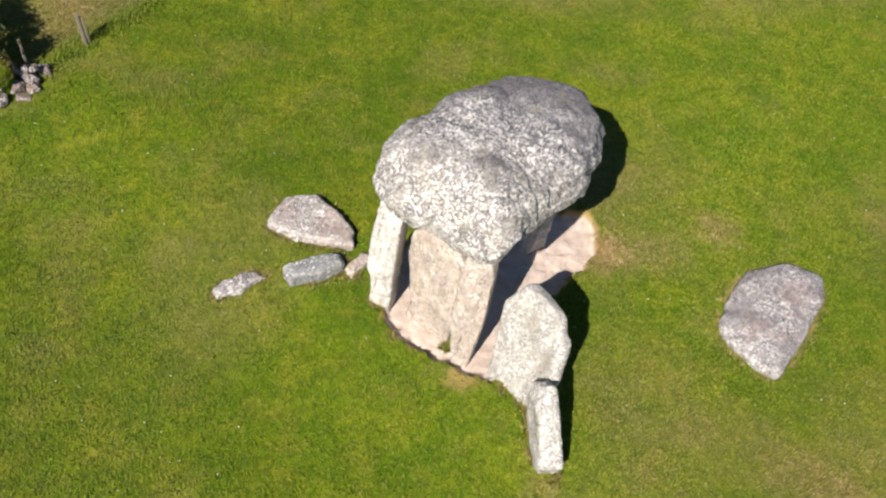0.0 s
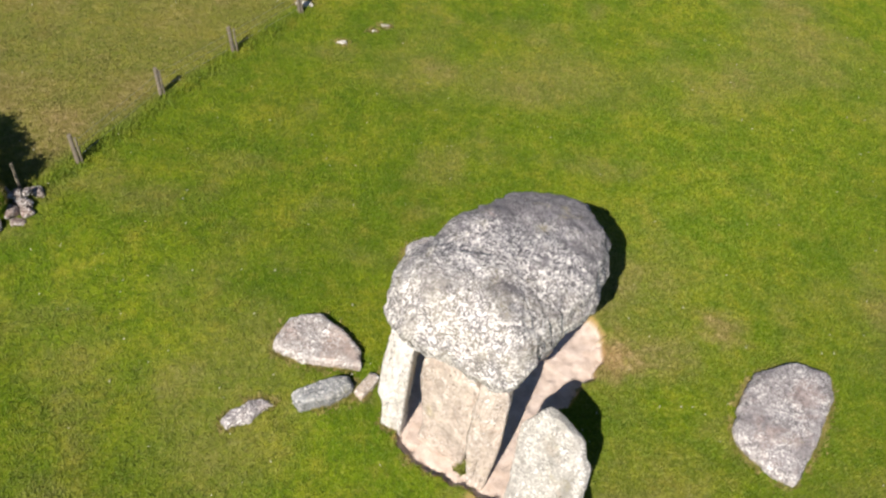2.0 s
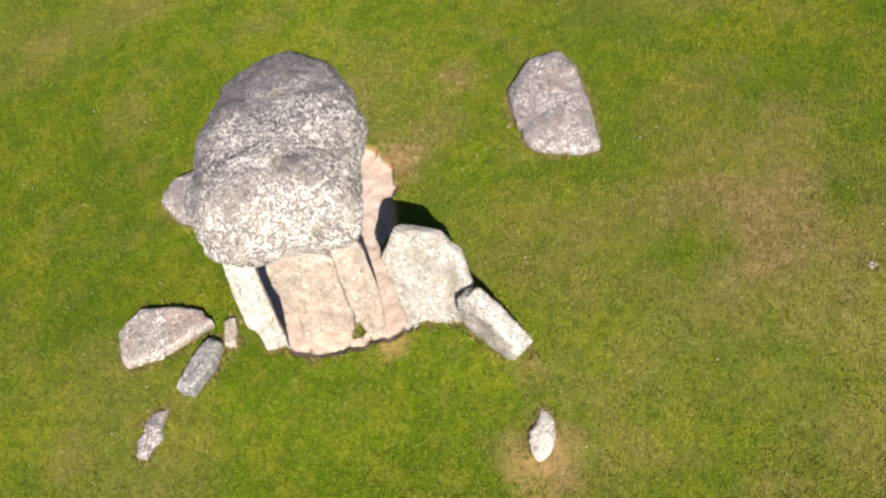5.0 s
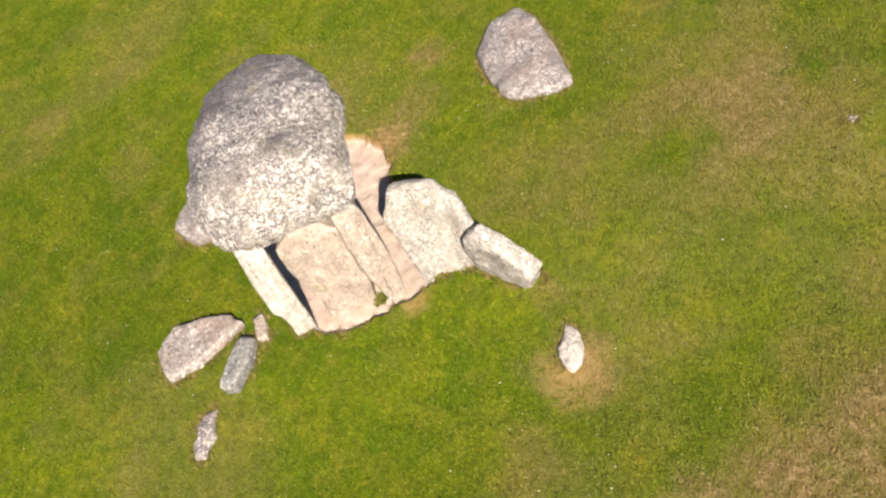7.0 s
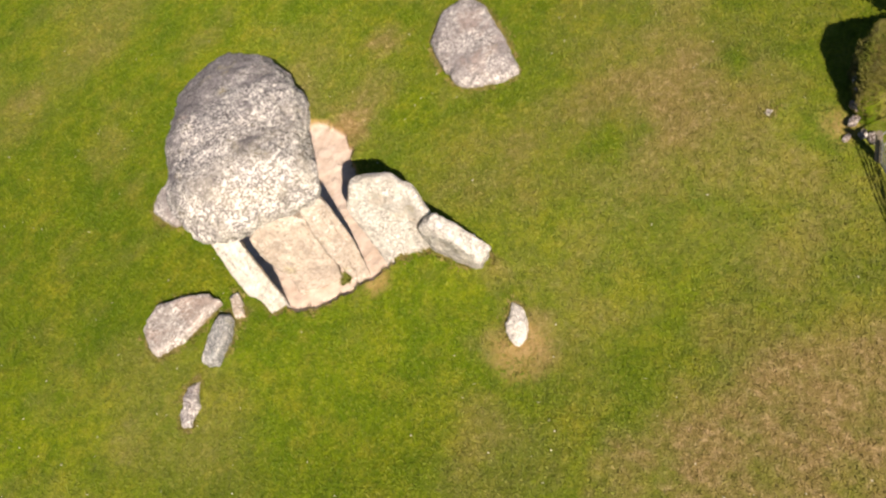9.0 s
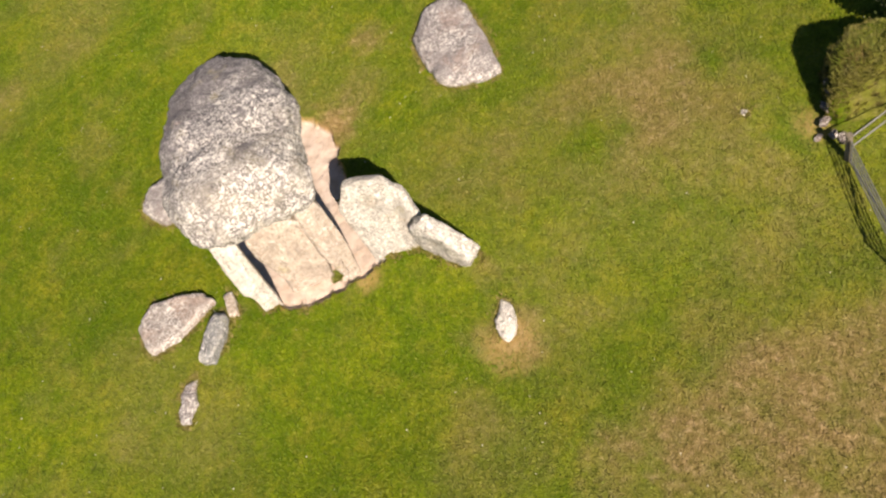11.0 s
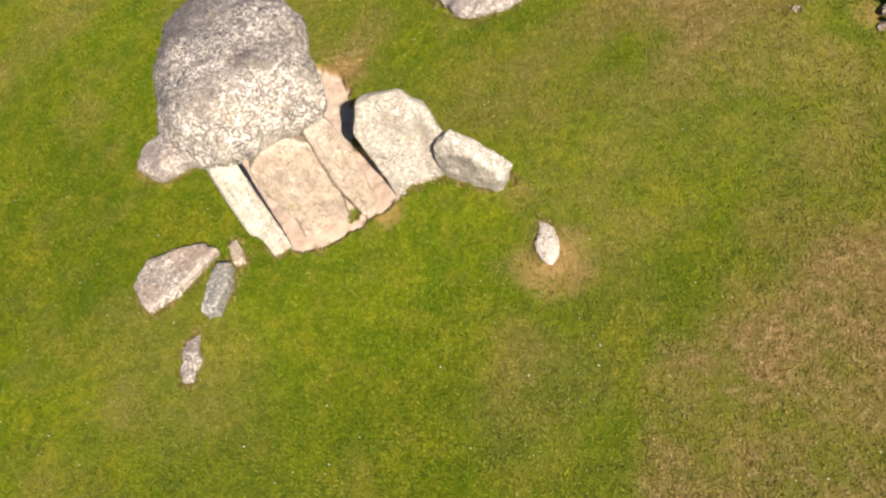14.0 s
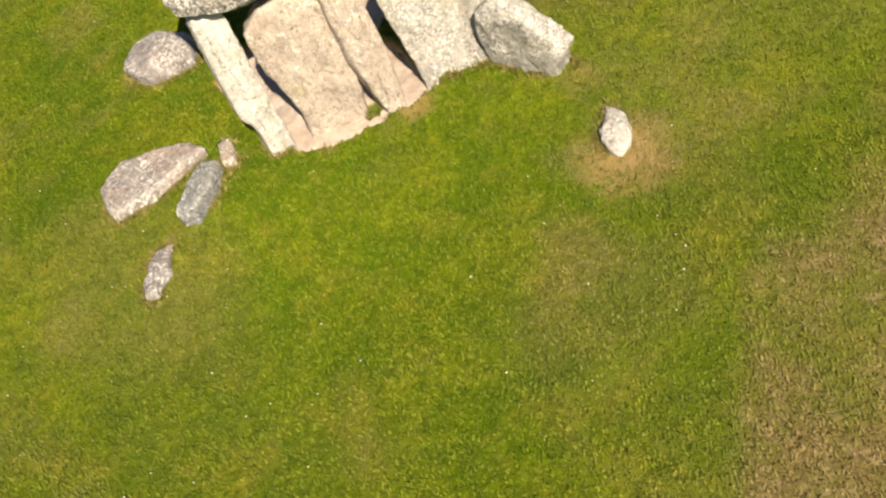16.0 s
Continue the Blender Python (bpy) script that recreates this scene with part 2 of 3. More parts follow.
def make_ground_material():
    m, t, b = material("turf_and_earth", 0.95)
    b.inputs["Specular IOR Level"].default_value = 0.1
    v = t.nodes.new("ShaderNodeNewGeometry").outputs["Position"]
    grass = cover_colours(t, v)
    grass = mix(t, 0.6, grass, steps(t, noise_node(t, v, 28.0, 4, 0.75), [(0.3, 0.6), (0.7, 1.2)]), "MULTIPLY")
    a = t.nodes.new("ShaderNodeAttribute")
    a.attribute_name = "soil"
    rust = steps(t, noise_node(t, v, 6.0, 4, 0.7), [(0.3, (0.42, 0.23, 0.09)), (0.7, (0.6, 0.37, 0.2))])
    ground = mix(t, steps(t, a.outputs["Fac"], [(0.45, 0.0), (0.8, 1.0)]), rust, earth_colours(t, v))
    t.links.new(mix(t, a.outputs["Fac"], grass, ground), b.inputs["Base Color"])
    relief(t, b, [(noise_node(t, v, 6.0, 5), 0.6), (noise_node(t, v, 40.0, 5, 0.75), 0.8)], 0.04)
    return m


def make_blade_material():
    m, t, b = material("grass_blades", 0.75)
    g = t.nodes.new("ShaderNodeNewGeometry")
    c = cover_colours(t, g.outputs["Position"])
    c = mix(t, 0.65, c, steps(t, g.outputs["Random Per Island"], [(0.0, (0.93, 0.94, 0.88)), (0.7, (1.05, 1.05, 1.0)), (0.92, (1.15, 1.12, 1.15)), (1.0, (1.3, 1.24, 1.4))]), "MULTIPLY")
    t.links.new(c, b.inputs["Base Color"])
    return m


def plain(name, colour, rough=0.85, vary=0.35, scale=20.0, metal=0.0):
    m, t, b = material(name, rough)
    b.inputs["Metallic"].default_value = metal
    v = t.nodes.new("ShaderNodeNewGeometry").outputs["Position"]
    n = noise_node(t, v, scale, 5, 0.7)
    lo, hi = tuple(x * (1 - vary) for x in colour), tuple(min(1, x * (1 + vary)) for x in colour)
    t.links.new(steps(t, n, [(0.3, lo), (0.7, hi)]), b.inputs["Base Color"])
    relief(t, b, [(n, 0.6)], 0.01)
    return m


TURF, BLADES = make_ground_material(), make_blade_material()
OLD_WOOD = plain("weathered_wood", (0.17, 0.145, 0.105), 0.9, 0.35, 30)
GALVANISED = plain("galvanised_steel", (0.3, 0.3, 0.28), 0.5, 0.2, 60, 0.7)
WIRE = plain("fence_wire", (0.3, 0.3, 0.3), 0.5, 0.2, 60, 0.8)
LEAF = plain("thorn_leaf", (0.04, 0.055, 0.014), 0.6, 0.6, 9)
BARK = plain("thorn_bark", (0.12, 0.1, 0.075), 0.95, 0.4, 40)
PETAL = plain("white_petals", (0.55, 0.54, 0.42), 0.7, 0.1)

# ---- building helpers ----


def mesh_from(name, verts, faces, mat, smooth=True):
    me = bpy.data.meshes.new(name)
    me.from_pydata([tuple(v) for v in verts], [], faces)
    me.materials.append(mat)
    if smooth:
        me.polygons.foreach_set("use_smooth", [True] * len(me.polygons))
    me.update()
    return me


def part(name, me, parent, label=""):
    ob = new(name, me)
    ob.parent = parent
    return tagged(ob, label)


def smooth_outline(corners, count, rounds=2, cut=0.2):
    """A closed outline with its corners cut, spaced evenly."""
    p = np.array(corners, float)
    q = np.roll(p, -1, 0)
    if (p[:, 0] * q[:, 1] - p[:, 1] * q[:, 0]).sum() < 0:
        p = p[::-1]
    for _ in range(rounds):
        q = np.roll(p, -1, 0)
        p = np.stack((p * (1 - cut) + q * cut, p * cut + q * (1 - cut)), 1).reshape(-1, 2)
    p = np.vstack((p, p[:1]))
    run = np.concatenate(([0], np.cumsum(np.hypot(*np.diff(p, axis=0).T))))
    at = np.linspace(0, run[-1], count, endpoint=False)
    return np.stack((np.interp(at, run, p[:, 0]), np.interp(at, run, p[:, 1])), 1)


def broken_edge(count, seed, depth):
    """Small angular steps along a closed edge, as rock breaks."""
    rng = np.random.default_rng(seed + 500)
    at, total = np.arange(count), np.zeros(count)
    for knots, share in ((13, 1.0), (29, 0.6)):
        places = np.sort(rng.uniform(0, count, knots))
        total += np.interp(at, places, rng.normal(size=knots) * share, period=count)
    return total * depth


def rock_mesh(name, corners, thick, mat, seed, power=3.0, rough=0.05, around=96, cell=0.06, chips=0.5, cut=0.2, facets=16, planed=(0.86, 0.97), jag=0.022):
    """A boulder or slab: an outline in the plane, swollen to a thickness, with worn edges, flaked planes and pits."""
    rim = smooth_outline(corners, around, 1, cut)
    mid = rim.mean(0)
    half = thick / 2
    radius = float(np.hypot(*(rim - mid).T).mean())
    rim = rim + (rim - mid) / radius * broken_edge(around, seed, jag * min(radius, 0.8))[:, None]
    a = np.linspace(-math.pi / 2, math.pi / 2, 400)
    r, w = np.abs(np.cos(a)) ** (2 / power), np.sign(np.sin(a)) * np.abs(np.sin(a)) ** (2 / power)
    run = np.concatenate(([0], np.cumsum(np.hypot(np.diff(r) * radius, np.diff(w) * half))))
    rings = max(14, int(run[-1] / cell))
    at = np.linspace(0, run[-1], rings + 1)[1:-1]
    r, w = np.interp(at, run, r), np.interp(at, run, w)
    flat = [np.array((*mid, -half))] + [np.array((*(mid + (p - mid) * rr), ww * half)) for rr, ww in zip(r, w) for p in rim] + [np.array((*mid, half))]
    away = Vector((seed * 7.3, seed * 3.1, seed * 5.7))
    verts = []
    for p in flat:
        v = Vector(p)
        out = Vector(((p[0] - mid[0]) / radius, (p[1] - mid[1]) / radius, p[2] / max(half, 0.05) * 0.9))
        out = out.normalized() if out.length > 1e-4 else Vector((0, 0, 1))
        q = v + away
        d = noise.fractal(q * 1.1, 1.0, 2.0, 3) * 1.1 + noise.fractal(q * 4.5, 0.8, 2.0, 4) * 0.55
        flake = noise.voronoi(q * 2.3)[0]
        d += chips * (flake[1] - flake[0] - 0.35) * -0.8 + noise.fractal(q * 15.0, 0.7, 2.0, 3) * 0.3
        verts.append(v + out * d * rough)
    v = np.array(verts)
    size, centre = np.array((radius, radius, max(half, 0.02))), np.array((*mid, 0.0))
    u = (v - centre) / size
    rng = np.random.default_rng(seed)
    for _ in range(facets):
        d = rng.normal(size=3)
        d /= np.linalg.norm(d)
        reach = u @ d
        u -= np.maximum(reach - reach.max() * rng.uniform(*planed), 0)[:, None] * d * 0.92
    calm = np.clip(np.hypot(u[:, 0], u[:, 1]) * 2.2 - 0.3, 0, 1)[:, None]
    verts = u * size + centre + 0.005 * rng.normal(size=v.shape) * min(1.0, thick * 2) * calm
    n, rows = around, len(r)
    faces = [(0, 1 + (i + 1) % n, 1 + i) for i in range(n)]
    for k in range(rows - 1):
        o = 1 + k * n
        faces += [(o + i, o + (i + 1) % n, o + n + (i + 1) % n, o + n + i) for i in range(n)]
    o, last = 1 + (rows - 1) * n, len(verts) - 1
    faces += [(o + i, o + (i + 1) % n, last) for i in range(n)]
    return mesh_from(name, verts, faces, mat)


FEET = []


def upright(label, a, b, lean, corners, thick, mat, seed, group="upright stones of the tomb", rough=0.035, power=8.0):
    """A standing slab whose foot runs from a to b; corners are metres along the foot and up the leaning face."""
    a = Vector((a[0], a[1], ground_z(*a)))
    d = Vector((b[0] - a.x, b[1] - a.y, 0)).normalized()
    side = d.cross(Vector((0, 0, 1)))
    up = Vector((0, 0, 1)) * math.cos(radians(lean)) - side * math.sin(radians(lean))
    face = d.cross(up)
    ob = new("standing_stone", rock_mesh("standing_stone", corners, thick, mat, seed, power, rough, 150, 0.04, 0.6, 0.08, 9))
    m = Matrix((d, up, face)).transposed().to_4x4()
    ob.matrix_world = Matrix.Translation(a - face * thick / 2) @ m
    FEET.append([(a.x, a.y), (b[0], b[1]), (b[0] - face.x * thick, b[1] - face.y * thick), (a.x - face.x * thick, a.y - face.y * thick)])
    return tagged(ob, label, "standing stone", group)


def lying(name, label, corners, tall, mat, seed, tilt=(0.0, 0.0), sunk=0.35, group="fallen stones in the grass", rough=0.03, power=7.0, category="stone"):
    """A stone bedded in the turf, from its outline on the ground and the height that stands clear."""
    c = np.array(corners).mean(0)
    thick = tall / (1 - sunk)
    ob = new(name, rock_mesh(name, [(x - c[0], y - c[1]) for x, y in corners], thick, mat, seed, power, rough, 120, 0.04, 0.6, 0.08, 7))
    ob.matrix_world = pose(c[0], c[1], ground_z(*c) + tall - thick / 2, tilt[0], tilt[1], 0)
    FEET.append([tuple(p) for p in corners])
    return tagged(ob, label, category, group)


# ---- the ground ----


def spaced():
    def axis(lo, hi, flo, fhi):
        near = list(np.arange(lo, flo, 0.22)) + list(np.arange(flo, fhi, 0.03)) + list(np.arange(fhi, hi, 0.22))
        out = [hi + 0.5 * 1.5 ** k for k in range(18)]
        back = [lo - 0.5 * 1.5 ** k for k in range(18)]
        return np.array(sorted(back + near + out))
    return axis(-14, 16, -0.8, 3.8), axis(-3, 30, 9.8, 14.6)


def build_ground():
    xs, ys = spaced()
    gx, gy = np.meshgrid(xs, ys, indexing="ij")
    x, y = gx.ravel(), gy.ravel()
    z = height(x, y)
    n, k = len(xs), len(ys)
    i, j = np.meshgrid(np.arange(n - 1), np.arange(k - 1), indexing="ij")
    o = (i * k + j).ravel()
    me = mesh_from("ground", np.stack((x, y, z), 1), np.stack((o, o + k, o + k + 1, o + 1), 1).tolist(), TURF)
    for key, values in (("soil", soil_at(x, y)), ("dry", dry_at(x, y))):
        me.attributes.new(key, "FLOAT", "POINT").data.foreach_set("value", values.astype(np.float32))
    tagged(new("ground", me), "grazed green turf with bleached patches and bare earth", "ground", kind="structure")


def build_grass(count):
    """Short tufts, three blades each, thin where the earth is bare."""
    rng = np.random.default_rng(4)
    x, y = rng.uniform(-11, 12.5, count), rng.uniform(0.5, 27, count)
    wide = count // 2
    x, y = np.concatenate((x, rng.normal(1, 15, wide))), np.concatenate((y, rng.normal(12, 15, wide)))
    keep = rng.random(len(x)) > soil_at(x, y) * 1.15
    x, y = x[keep], y[keep]
    fx = -6.95 + (y - 17.4) * 0.56
    rank = np.exp(-((x - fx) / 0.22) ** 2) * (y > 15.5)
    tall = rng.uniform(0.018, 0.045, len(x)) * (0.7 + 0.8 * clouds(x, y, 0.8, 51)) * (1 + 2.0 * rank)
    tufts("grass", "short grazed grass, green with bleached tufts", x, y, height(x, y), tall, dry_at(x, y), rng)


def tufts(name, label, x, y, z, tall, dry, rng):
    n = len(x)
    verts = np.zeros((n, 3, 3, 3))
    for k in range(3):
        a, lean = rng.uniform(0, 2 * math.pi, n), rng.uniform(0.3, 1.3, n)
        ca, sa = np.cos(a), np.sin(a)
        half = rng.uniform(0.006, 0.013, n)
        verts[:, k, 0] = np.stack((x - sa * half, y + ca * half, z - 0.005), 1)
        verts[:, k, 1] = np.stack((x + sa * half, y - ca * half, z - 0.005), 1)
        verts[:, k, 2] = np.stack((x + ca * lean * tall, y + sa * lean * tall, z + tall), 1)
    me = bpy.data.meshes.new(name)
    me.vertices.add(n * 9)
    me.vertices.foreach_set("co", verts.ravel())
    me.loops.add(n * 9)
    me.loops.foreach_set("vertex_index", np.arange(n * 9))
    me.polygons.add(n * 3)
    me.polygons.foreach_set("loop_start", np.arange(0, n * 9, 3))
    me.update(calc_edges=True)
    me.materials.append(BLADES)
    me.attributes.new("dry", "FLOAT", "POINT").data.foreach_set("value", np.repeat(dry, 9).astype(np.float32))
    return tagged(new(name, me), label, "grass", kind="stuff")


build_ground()

# ---- the tomb ----


def closed_curve(values, count):
    """A smooth closed run through the values, with that many samples."""
    v = np.array(values)
    at = np.linspace(0, len(v), count, endpoint=False)
    i, f = at.astype(int), at % 1
    a, b, c, d = (v[(i + k) % len(v)] for k in (-1, 0, 1, 2))
    return b + 0.4 * f * (c - a + f * (2 * a - 5 * b + 4 * c - d + f * (3 * (b - c) + d - a)))


def build_capstone():
    """A wedge of rock: from a middle point, its reach round the compass, the height of its brow and of its shoulder."""
    reach = closed_curve((1.47, 1.74, 2.23, 2.62, 2.38, 1.87, 1.52, 1.52, 1.43, 1.6, 1.64, 1.87, 1.72, 1.53, 1.57, 1.7, 1.36, 1.17, 1.1, 1.2), 240) * 1.02
    brow = closed_curve((2.5, 2.5, 2.51, 2.59, 2.68, 2.83, 2.8, 2.64, 2.53, 2.66, 2.86, 2.66, 2.54, 2.51, 2.44, 2.46, 2.68, 2.55, 2.5, 2.5), 240)
    crest = closed_curve((3.08, 3.08, 3.08, 3.07, 3.1, 3.2, 3.26, 3.26, 3.24, 3.25, 3.4, 3.45, 3.43, 3.36, 3.3, 3.24, 3.12, 3.06, 3.04, 3.06), 240)
    level = 3.25
    rings = [(0.02, brow * 0 + 2.2), (0.45, brow * 0.3 + 1.54), (0.8, brow - 0.4), (0.97, brow - 0.2), (1.0, brow), (0.895, brow * 0.4 + crest * 0.6), (0.68, crest),
             (0.34, crest * 0.6 + level * 0.4 + 0.04), (0.012, crest * 0 + level + 0.06)]
    share, tall = np.array([r for r, _ in rings]), np.stack([z for _, z in rings])
    at = np.linspace(0, len(rings) - 1, 76)
    share, tall = np.interp(at, np.arange(len(rings)), share), np.stack([np.interp(at, np.arange(len(rings)), z) for z in tall.T], 1)
    for _ in range(2):
        tall[1:-1] = (tall[:-2] + 2 * tall[1:-1] + tall[2:]) / 4
    turn = np.linspace(0, 2 * math.pi, 240, endpoint=False)
    verts = np.stack((1.0 + share[:, None] * reach * np.cos(turn), 12.2 + share[:, None] * reach * np.sin(turn), tall), 2).reshape(-1, 3)
    rows, n = len(share), 240
    faces = [(k * n + i, k * n + (i + 1) % n, (k + 1) * n + (i + 1) % n, (k + 1) * n + i) for k in range(rows - 1) for i in range(n)]
    faces += [tuple(reversed(range(n))), tuple(range((rows - 1) * n, rows * n))]
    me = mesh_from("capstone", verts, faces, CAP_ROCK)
    moved = []
    for v in me.vertices:
        q = Vector(v.co)
        cell = noise.voronoi(q * 1.5 + Vector((3.1, 0.4, 7.7)))[0]
        flake = noise.voronoi(q * 4.2)[0]
        d = noise.fractal(q * 1.3, 1.0, 2.0, 4) * 0.04 - (cell[1] - cell[0] < 0.09) * 0.012 - 0.035 * max(0.0, 0.35 - (cell[1] - cell[0]))
        d += noise.fractal(q * 6.0, 0.8, 2.0, 4) * 0.022 - 0.018 * (flake[1] - flake[0]) + noise.fractal(q * 19.0, 0.7, 2.0, 3) * 0.012
        moved.append(q + v.normal * d)
    for v, q in zip(me.vertices, moved):
        v.co = q
    me.update()
    tagged(new("capstone", me), "massive grey lichen-speckled capstone resting on upright stones", "capstone")


build_capstone()
upright("narrow pale upright slab under the capstone's corner", (-0.64, 11.46), (-0.33, 11.36), 2,
        [(-0.02, -0.3), (0.33, -0.3), (0.34, 0.3), (0.34, 1.2), (0.36, 2.1), (0.3, 2.3), (-0.04, 2.28), (-0.1, 1.4), (-0.12, 0.75), (-0.02, 0.55)], 0.42, PALE_ROCK, 11)
upright("broad warm buff upright slab closing the chamber", (-0.06, 11.43), (0.84, 10.76), 3,
        [(-0.02, -0.3), (0.84, -0.3), (0.92, 0.4), (0.98, 1.0), (1.0, 1.95), (0.55, 2.16), (0.22, 2.12), (-0.14, 1.8), (-0.12, 1.2), (0.03, 0.5)], 0.4, BUFF_ROCK, 12)
upright("tall narrow buff upright pillar touching the capstone", (0.76, 10.56), (1.12, 10.45), 6,
        [(0.03, -0.3), (0.24, -0.3), (0.31, 0.2), (0.38, 1.0), (0.34, 2.2), (-0.14, 2.2), (-0.14, 1.0), (-0.04, 0.3)], 0.44, BUFF_ROCK, 13)
upright("wide pale grey slab leaning back beside the chamber", (1.34, 10.34), (2.0, 9.6), 13,
        [(0.0, -0.3), (0.95, -0.3), (1.02, 0.1), (1.0, 0.5), (1.1, 0.98), (1.04, 1.48), (0.76, 1.88), (0.3, 2.1), (-0.04, 2.0), (-0.28, 1.5), (-0.22, 1.1), (-0.06, 0.5)], 0.24, LICHEN_ROCK, 14)
upright("low grey end stone leaning over beside the wide slab", (1.95, 9.68), (2.13, 8.5), -6,
        [(0.04, -0.3), (1.0, -0.3), (1.12, 0.08), (1.25, 0.34), (1.06, 0.6), (0.74, 0.88), (0.36, 1.02), (0.08, 0.86), (-0.05, 0.45)], 0.36, LICHEN_ROCK, 15)
upright("shaded rear upright slab under the capstone", (2.0, 13.15), (2.4, 13.45), -4,
        [(0.0, -0.3), (0.42, -0.3), (0.46, 0.6), (0.42, 1.5), (0.36, 2.4), (0.05, 2.4), (-0.05, 1.0)], 0.4, PALE_ROCK, 16)

# ---- stones in the grass ----
lying("fallen_slab", "tilted pinkish fallen slab bedded in grass", [(-2.6, 12.82), (-2.36, 13.46), (-1.88, 13.66), (-1.42, 13.32), (-1.1, 12.92), (-1.01, 12.52), (-1.42, 12.54), (-2.06, 12.6)],
      0.2, PINK_ROCK, 21, (2, 0))
lying("fallen_stone", "long blue-grey stone lying beside the fallen slab", [(-2.14, 11.84), (-1.93, 11.98), (-1.5, 12.22), (-1.2, 12.28), (-1.15, 12.06), (-1.46, 11.8), (-2.0, 11.63)], 0.28, BLUE_ROCK, 22)
lying("fallen_stone", "small tan stone in the grass near the pillar", [(-1.14, 12.02), (-0.88, 12.46), (-0.7, 12.42), (-0.8, 12.16), (-1.0, 11.9)], 0.12, WARM_ROCK, 23)
lying("fallen_stone", "low grey weathered stone flush in the turf", [(-3.2, 11.4), (-3.12, 11.58), (-2.95, 11.64), (-2.84, 11.78), (-2.6, 11.88), (-2.36, 11.78), (-2.58, 11.64), (-2.76, 11.44), (-3.0, 11.34), (-3.1, 11.26)], 0.12, GREY_ROCK, 24, rough=0.06, power=3.0)
lying("boulder", "large flat grey boulder alone in the grass", [(5.95, 13.16), (6.71, 13.46), (7.27, 13.2), (7.24, 12.72), (6.72, 11.7), (6.08, 10.8), (5.76, 10.98), (5.42, 11.35), (5.27, 11.8), (5.48, 12.48)],
      0.26, GREY_ROCK, 25, (0, 0), 0.4, "boulders in the field", 0.04, 3.0, "boulder")
lying("field_stone", "small whitish stone in a scuffed earth hollow", [(1.3, 7.18), (1.36, 7.4), (1.52, 7.62), (1.72, 7.66), (1.92, 7.78), (1.94, 7.56), (1.78, 7.36), (1.58, 7.2)], 0.13, PALE_ROCK, 36, group="boulders in the field", rough=0.05, power=4.0)
lying("field_stone", "small pale pointed stone in the grass", [(10.08, 15.3), (9.85, 14.85), (10.0, 14.57), (10.35, 14.3), (10.33, 14.9)], 0.16, PALE_ROCK, 27, group="boulders in the field")
lying("boulder", "rounded warm grey boulder behind the tomb", [(-0.44, 15.55), (0.05, 15.85), (0.5, 15.6), (0.65, 14.9), (0.3, 14.45), (-0.36, 14.85)], 0.44, GREY_ROCK, 28, (0, 0), 0.35,
      "boulders in the field", 0.04, 2.6)
lying("field_stone", "little white stone in the grass", [(7.2, 5.98), (7.2, 6.1), (7.32, 6.1), (7.33, 5.99)], 0.05, GREY_ROCK, 29, group="boulders in the field", rough=0.02)

for k, (x, y, r) in enumerate(((-2.17, 22.6, 0.14), (-1.2, 23.55, 0.12), (-1.85, 25.4, 0.16), (-3.25, 24.2, 0.2), (11.5, 19.5, 0.1), (9.95, 7.5, 0.08), (-1.45, 23.3, 0.09))):
    ring = [(x + r * math.cos(a) * (1.3 if (i + k) % 2 else 0.8), y + 0.6 * r * math.sin(a)) for i, a in enumerate(np.linspace(0.3 * k, 0.3 * k + 2 * math.pi, 6)[:-1])]
    lying("field_stone", "small pale stone showing through the turf", ring, r * 0.35, PALE_ROCK, 60 + k, group="boulders in the field", rough=0.012)

# small stones and clods where the chamber floor meets the turf
for k, (x, y, r) in enumerate(((-0.1, 10.88, 0.1), (0.08, 10.74, 0.05), (1.25, 10.24, 0.05))):
    ring = [(x + r * math.cos(a + k) * (1.25 if i % 2 else 0.85), y + 0.7 * r * math.sin(a + k)) for i, a in enumerate(np.linspace(0, 2 * math.pi, 7)[:-1])]
    lying("small_stone", "small pale broken stone at the chamber floor's edge", ring, r * 0.7, WARM_ROCK, 40 + k, group="small stones by the chamber", rough=0.012)

# ---- fence along the field's far side ----


def rod_mesh(name, length, radius, mat, sides=8, top=None):
    """A round bar along z, from 0 to length."""
    bm = bmesh.new()
    bmesh.ops.create_cone(bm, cap_ends=True, segments=sides, radius1=radius, radius2=radius if top is None else top, depth=length)
    bmesh.ops.translate(bm, vec=(0, 0, length / 2), verts=bm.verts)
    me = bpy.data.meshes.new(name)
    bm.to_mesh(me)
    bm.free()
    me.materials.append(mat)
    return me


def aim(ob, a, b):
    """Lay an object's z axis from a towards b."""
    a, b = Vector(a), Vector(b)
    ob.matrix_local = Matrix.Translation(a) @ (b - a).to_track_quat("Z", "Y").to_matrix().to_4x4()
    return ob


